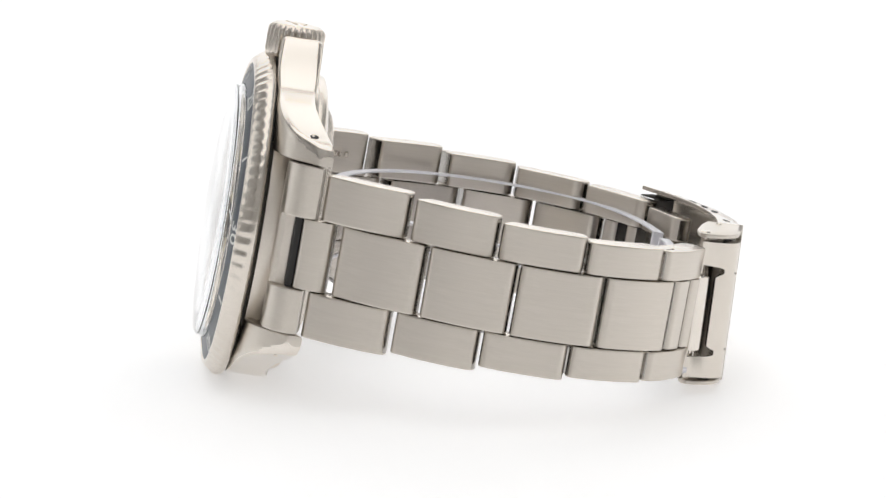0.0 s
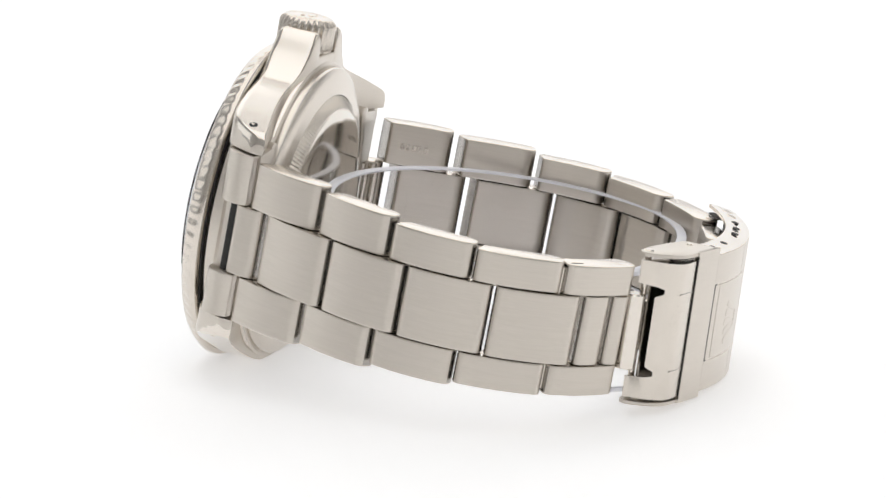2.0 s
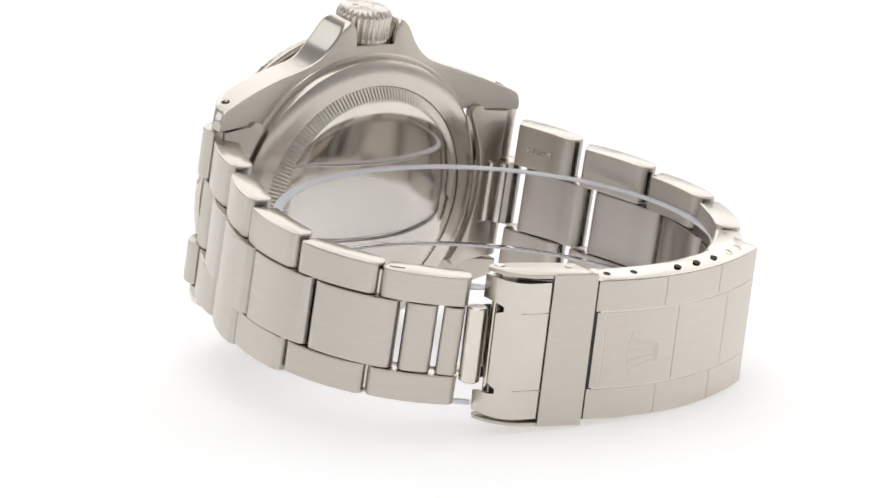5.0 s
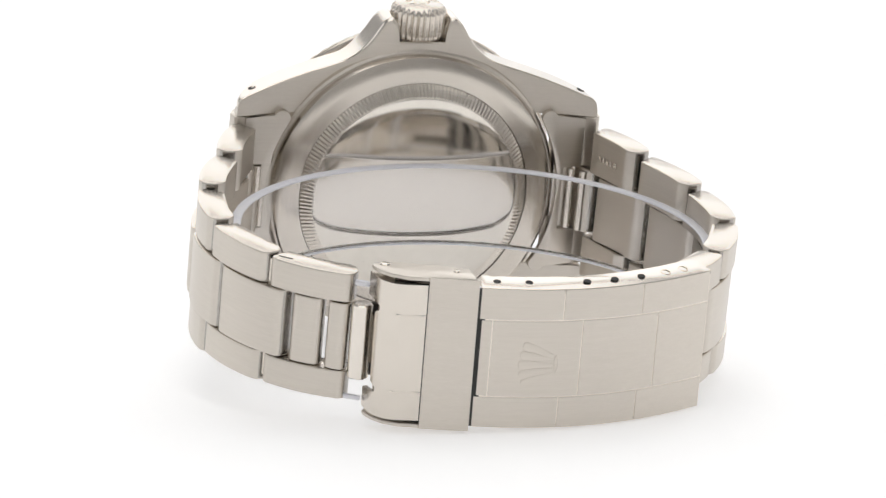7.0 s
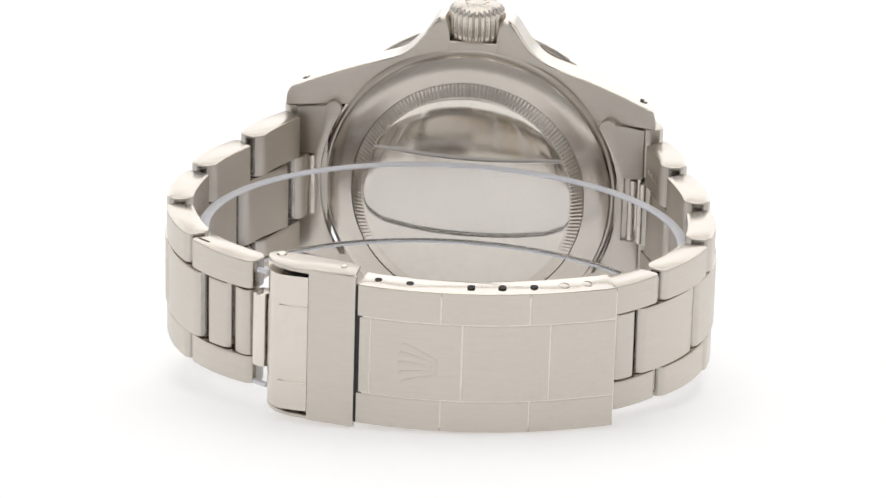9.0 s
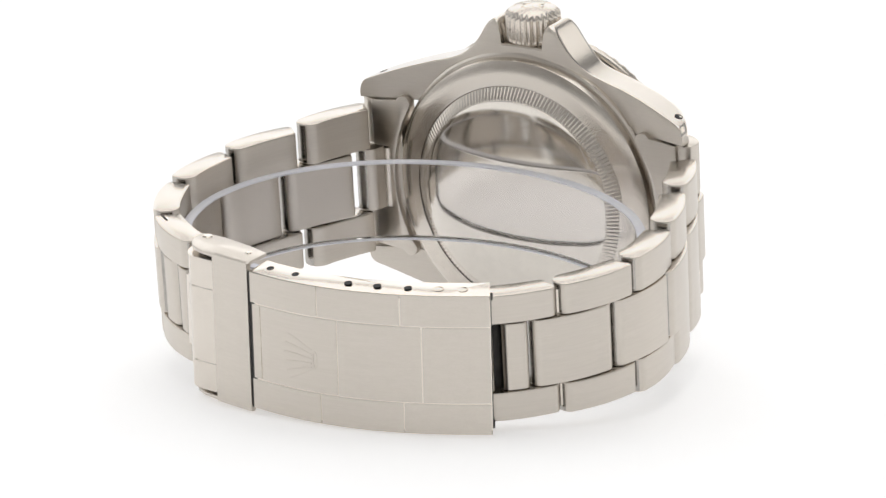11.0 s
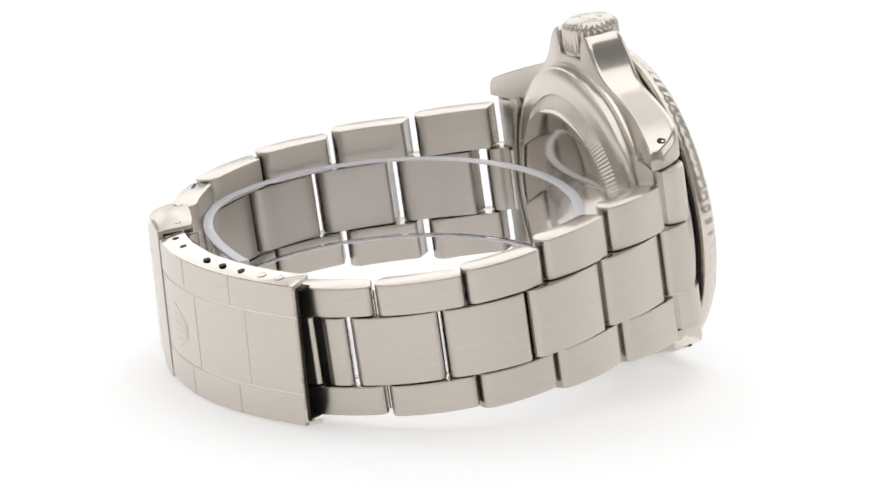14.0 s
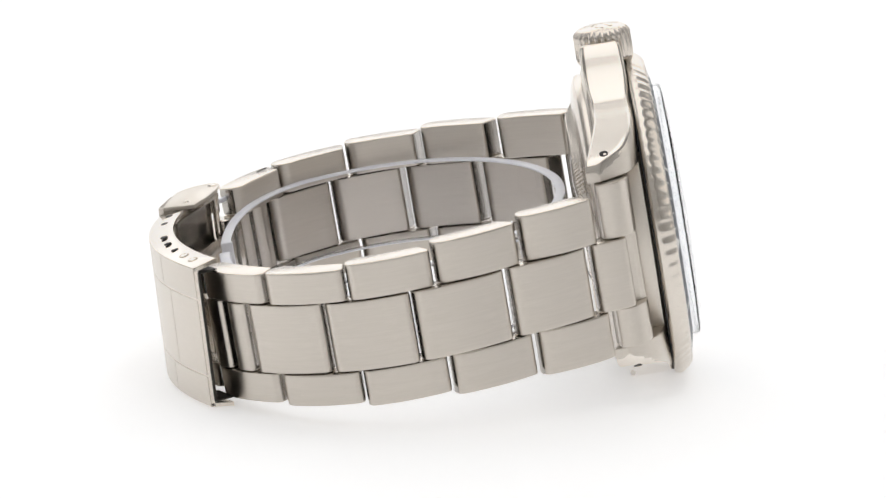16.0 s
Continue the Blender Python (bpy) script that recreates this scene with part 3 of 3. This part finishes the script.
# flip lock: outer band with two arms, hinged polished plate under it
LZ0, LZ1 = -9.3, 8.95


def lock_y(x, lift=0.0):
    return -54.75 - 0.2 * (x + 6.25) - 0.05 * (1 - ((x + 8.98) / 2.73) ** 2) - lift


band = [strip(-11.7, -6.1, LZ0, LZ1, 0, 0.65, y_of=lock_y)]
for z0, z1 in ((LZ1 - 0.5, LZ1), (LZ0, LZ0 + 0.5)):
    sec = [(-6.25, lock_y(-6.25)), (-9, lock_y(-9)), (-11.7, lock_y(-11.7)), (-11.75, -53.45), (-14.0, -52.9), (-15.6, -51.9), (-16.6, -50.6), (-17.15, -49.2), (-17.2, -48.4), (-16.8, -47.8), (-16.0, -47.6), (-13.5, -47.9), (-9.5, -49.0), (-6.25, -50.3)]
    band.append(extrude(sec, z0, z1, 0.12))
lock = part("flip_lock", mesh("flip_lock", *join(*band), BRUSHED_X), clasp, "brushed steel flip-lock band with side arms")
for x, y, r in ((-15.75, -48.5, 0.66), (-8.0, -51.4, 0.4)):
    rivet = mesh("rivet", *lathe([(0.01, 0.16), (0.75 * r, 0.14), (r, 0.02), (r, -0.1)], 20, axis="Z", caps=False), POLISHED)
    part("rivet", rivet, lock, "domed steel rivet", pose(x * MM, y * MM, LZ1 * MM))
    part("rivet", rivet, lock, "domed steel rivet", pose(x * MM, y * MM, LZ0 * MM, 180))


PLATE = [(-10.6, -53.6), (-11.7, -53.45), (-13.2, -53.28), (-14.4, -53.1), (-15.1, -52.9), (-15.6, -52.62), (-16.0, -52.25), (-16.4, -51.75), (-16.7, -51.2), (-16.9, -50.5), (-17.05, -49.7), (-17.15, -48.9), (-17.25, -48.1)]


def plate_section(reach, z):
    """Side view of the hinged plate, cut off at reach: flat on top, bevelled and curled down towards the bracelet."""
    top = [p if p[0] >= reach else (reach, curve_of([(a, b) for a, b in PLATE[::-1]], reach)) for p in PLATE]
    low = [(min(x + 0.12 + 0.07 * (-10.6 - x), -10.6), y + 0.6 - 0.5 * max(0, min(1, (-16.4 - x) / 0.45))) for x, y in top[::-1]]
    return [(x, y, z) for x, y in top + low]


PZ0, PZ1 = -8.35, 8.0
levels = [(PZ0, -20), (-5.95, -20), (-5.75, -16.9), (-5.55, -16.68), (-5.0, -16.68), (-4.75, -16.85), (-4.5, -16.95), (3.8, -16.95), (4.05, -16.85), (4.3, -16.68), (4.85, -16.68), (5.05, -16.9), (5.25, -20), (PZ1, -20)]
plate = [loft([plate_section(r, z) for z, r in levels])]
for z0, z1 in ((PZ0 + 0.05, PZ0 + 0.7), (PZ1 - 0.7, PZ1 - 0.05)):
    sec = [(-11.3, -53.0), (-14.5, -52.6), (-16.1, -51.4), (-16.85, -49.8), (-17.1, -48.4), (-16.0, -47.9), (-11.3, -49.6)]
    plate.append(extrude(sec, z0, z1, 0.15))
cover = part("lock_plate", mesh("lock_plate", *join(*plate), SATIN), clasp, "polished steel hinged lock plate")
line = mesh("plate_line", *box(-1.9, 1.9, -0.025, 0.1, -0.08, 0.08, 0.02), POLISHED)
for z in (4.3, -4.95):
    part("plate_line", line, cover, "engraved seam line", pose(-13.4 * MM, -53.27 * MM, z * MM, 0, 0, -8.3))
# added sheet and strips, coloured dark for the shade round the lock
part("lock_shade", mesh("lock_shade", *strip(-15.9, -6.0, -7.2, 6.8, -1.6, 0.4, 10), HINGE_SHADE), clasp, "darker grey sheet added under the lock for its shade")
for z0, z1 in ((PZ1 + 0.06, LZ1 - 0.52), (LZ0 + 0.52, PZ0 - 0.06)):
    part("lock_shade", mesh("lock_shade", *strip(-15.2, -11.3, z0, z1, -0.1, 0.5, 8), DARK), clasp, "dark strip painted as the shade gap beside the lock plate")
part("lock_shade", mesh("lock_shade", *strip(-11.77, -11.4, PZ0, PZ1, -0.08, 0.3, 4, y_of=lock_y, e=0.02), DARK), clasp, "dark strip painted as the shade gap beside the lock plate")
part("lock_shade", mesh("lock_shade", *strip(-6.25, -5.2, BZ0 + 0.1, BZ1 - 0.1, 0.04, 0.3, 4, e=0.02), DARK), clasp, "dark strip painted as the shade gap beside the lock band")
part("added_lining", mesh("added_lining", *strip(-5.0, 19.5, BZ0 + 0.6, BZ1 - 0.6, -0.54, 0.25), SATIN), clasp, "added inner side of the cover, dark at the end for shade")
# sheets added near-black for the deep shade under the cover's end
part("added_lining", mesh("added_lining", *strip(19.6, BL1 - 0.15, BZ0 + 0.6, BZ1 - 0.6, -0.54, 0.3), SHADE_STEEL), clasp, "dark sheet painted as the shade inside the cover's end")
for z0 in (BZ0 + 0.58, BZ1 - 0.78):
    part("added_lining", mesh("added_lining", *strip(19.6, BL1 - 0.15, z0, z0 + 0.2, -0.86, 2.1), SHADE_STEEL), clasp, "added inner side of the cover, dark at the end for shade")
part("hinge_pin", mesh("hinge_pin", *lathe([(0.01, -8.9), (0.42, -8.9), (0.42, 8.4), (0.01, 8.4)], 16, axis="Z", caps=False), POLISHED), clasp, "steel hinge pin", pose(-15.75 * MM, -48.5 * MM, 0))
# folded inner leaves of the clasp
part("inner_leaf", mesh("inner_leaf", *strip(-17.5, 19.0, -3.4, 2.6, -3.2, 0.7), POLISHED), clasp, "thin polished folding leaf")
part("inner_leaf", mesh("inner_leaf", *strip(-8.0, 12.0, -2.6, 1.8, -4.4, 0.6), POLISHED), clasp, "thin polished folding leaf")
bar_round = lathe([(0.01, -4.9), (1.1, -4.9), (1.25, -4.75), (1.25, 3.95), (1.1, 4.1), (0.01, 4.1)], 40, axis="Z", caps=False)
part("connecting_bar", mesh("connecting_bar", *bar_round, SIDE), clasp, "round polished steel connecting bar", pose(-17.9 * MM, -48.0 * MM, 0))
# added block, coloured dark for the shade in the slot
part("bar_shade", mesh("bar_shade", *box(-18.4, -15.2, -47.3, -46.9, -5.0, 3.9), SHADE_STEEL), clasp, "dark block added as the shade behind the connecting bar")
wire = mesh("connecting_wire", *box(-1.1, 0.9, -0.22, 0.22, -0.3, 0.3, 0.08), FROSTED)
for z in (6.4, -7.5):
    part("connecting_wire", wire, clasp, "short clear connecting strip", pose(-18.2 * MM, -47.6 * MM, z * MM, 0, 0, -30))


# ---------------- clear holder ring ----------------
def holder():
    """An open band of clear plastic, with frosted cut edges, that keeps the bracelet round."""
    root = tagged(new("holder_ring"), "open clear plastic holder ring inside the bracelet", "watch holder")
    c, n = (0.2, -29.0), 140

    def outline(grow, a0, a1):
        pts = []
        for i in range(n + 1):
            a = radians(a0 + (a1 - a0) * i / n)
            ca, sa = math.cos(a), math.sin(a)
            q, deep = (1.0, 23.9) if sa > 0 else (1.0 - 0.2 * min(1, -2.5 * sa), 18.3)
            pts.append((c[0] + (29.2 + grow) * math.copysign(abs(ca) ** q, ca), c[1] + (deep + grow) * math.copysign(abs(sa) ** q, sa)))
        return pts
    sec = outline(0, -83, 270) + outline(-0.9, -83, 270)[::-1]
    band = part("band", mesh("band", *extrude(sec, -5.2, 4.68, 0.05), PLASTIC), root, "clear plastic wall")
    band.visible_shadow = False
    rim = outline(0.05, -83, 270) + outline(-1.15, -83, 270)[::-1]
    for z in (4.7, -5.46):
        part("cut_edge", mesh("cut_edge", *extrude(rim, z, z + 0.25, 0.08), FROSTED), root, "frosted cut edge with painted lavender-white glow")
    for x in (0.2, 5.7):
        part("cut_end", mesh("cut_end", *box(x - 0.3, x + 0.3, -47.35, -45.95, -5.5, 4.97, 0.1), FROSTED), root, "frosted cut end with painted lavender glow")
    return root


ring = holder()

# ---------------- movement: the turntable's turn ----------------
LEAN = Matrix(((0.997177, -0.057117, 0.048738), (0.064648, 0.983254, -0.170390), (-0.038190, 0.173060, 0.984171))).to_4x4()
SEAT = Matrix.Translation((-0.00078, 0.01997, 0.01872)) @ LEAN
TURN = [(0.0, 92.33), (0.5, 86.8), (1.0, 80.82), (1.5, 75.29), (2.0, 69.34), (2.5, 63.76), (3.0, 57.66), (3.5, 51.99), (4.0, 46.1), (4.5, 40.24), (5.0, 34.37), (5.5, 28.51), (6.0, 22.75), (6.5, 17.29), (7.0, 11.37), (7.5, 5.87), (8.0, 0.0), (8.5, -5.58), (9.0, -11.54), (9.5, -17.34), (10.0, -23.22), (10.5, -29.1), (11.0, -34.98), (11.5, -40.85), (12.0, -46.86), (12.5, -52.4), (13.0, -58.41), (13.5, -63.97), (14.0, -69.92), (14.5, -75.47), (15.0, -81.4), (15.5, -86.96), (16.0, -92.98)]


def motions():
    rows = [(t, pose(0, 0, 0, 0, 0, a) @ SEAT) for t, a in TURN]
    walk(watch, rows)
    walk(ring, rows)


motions()
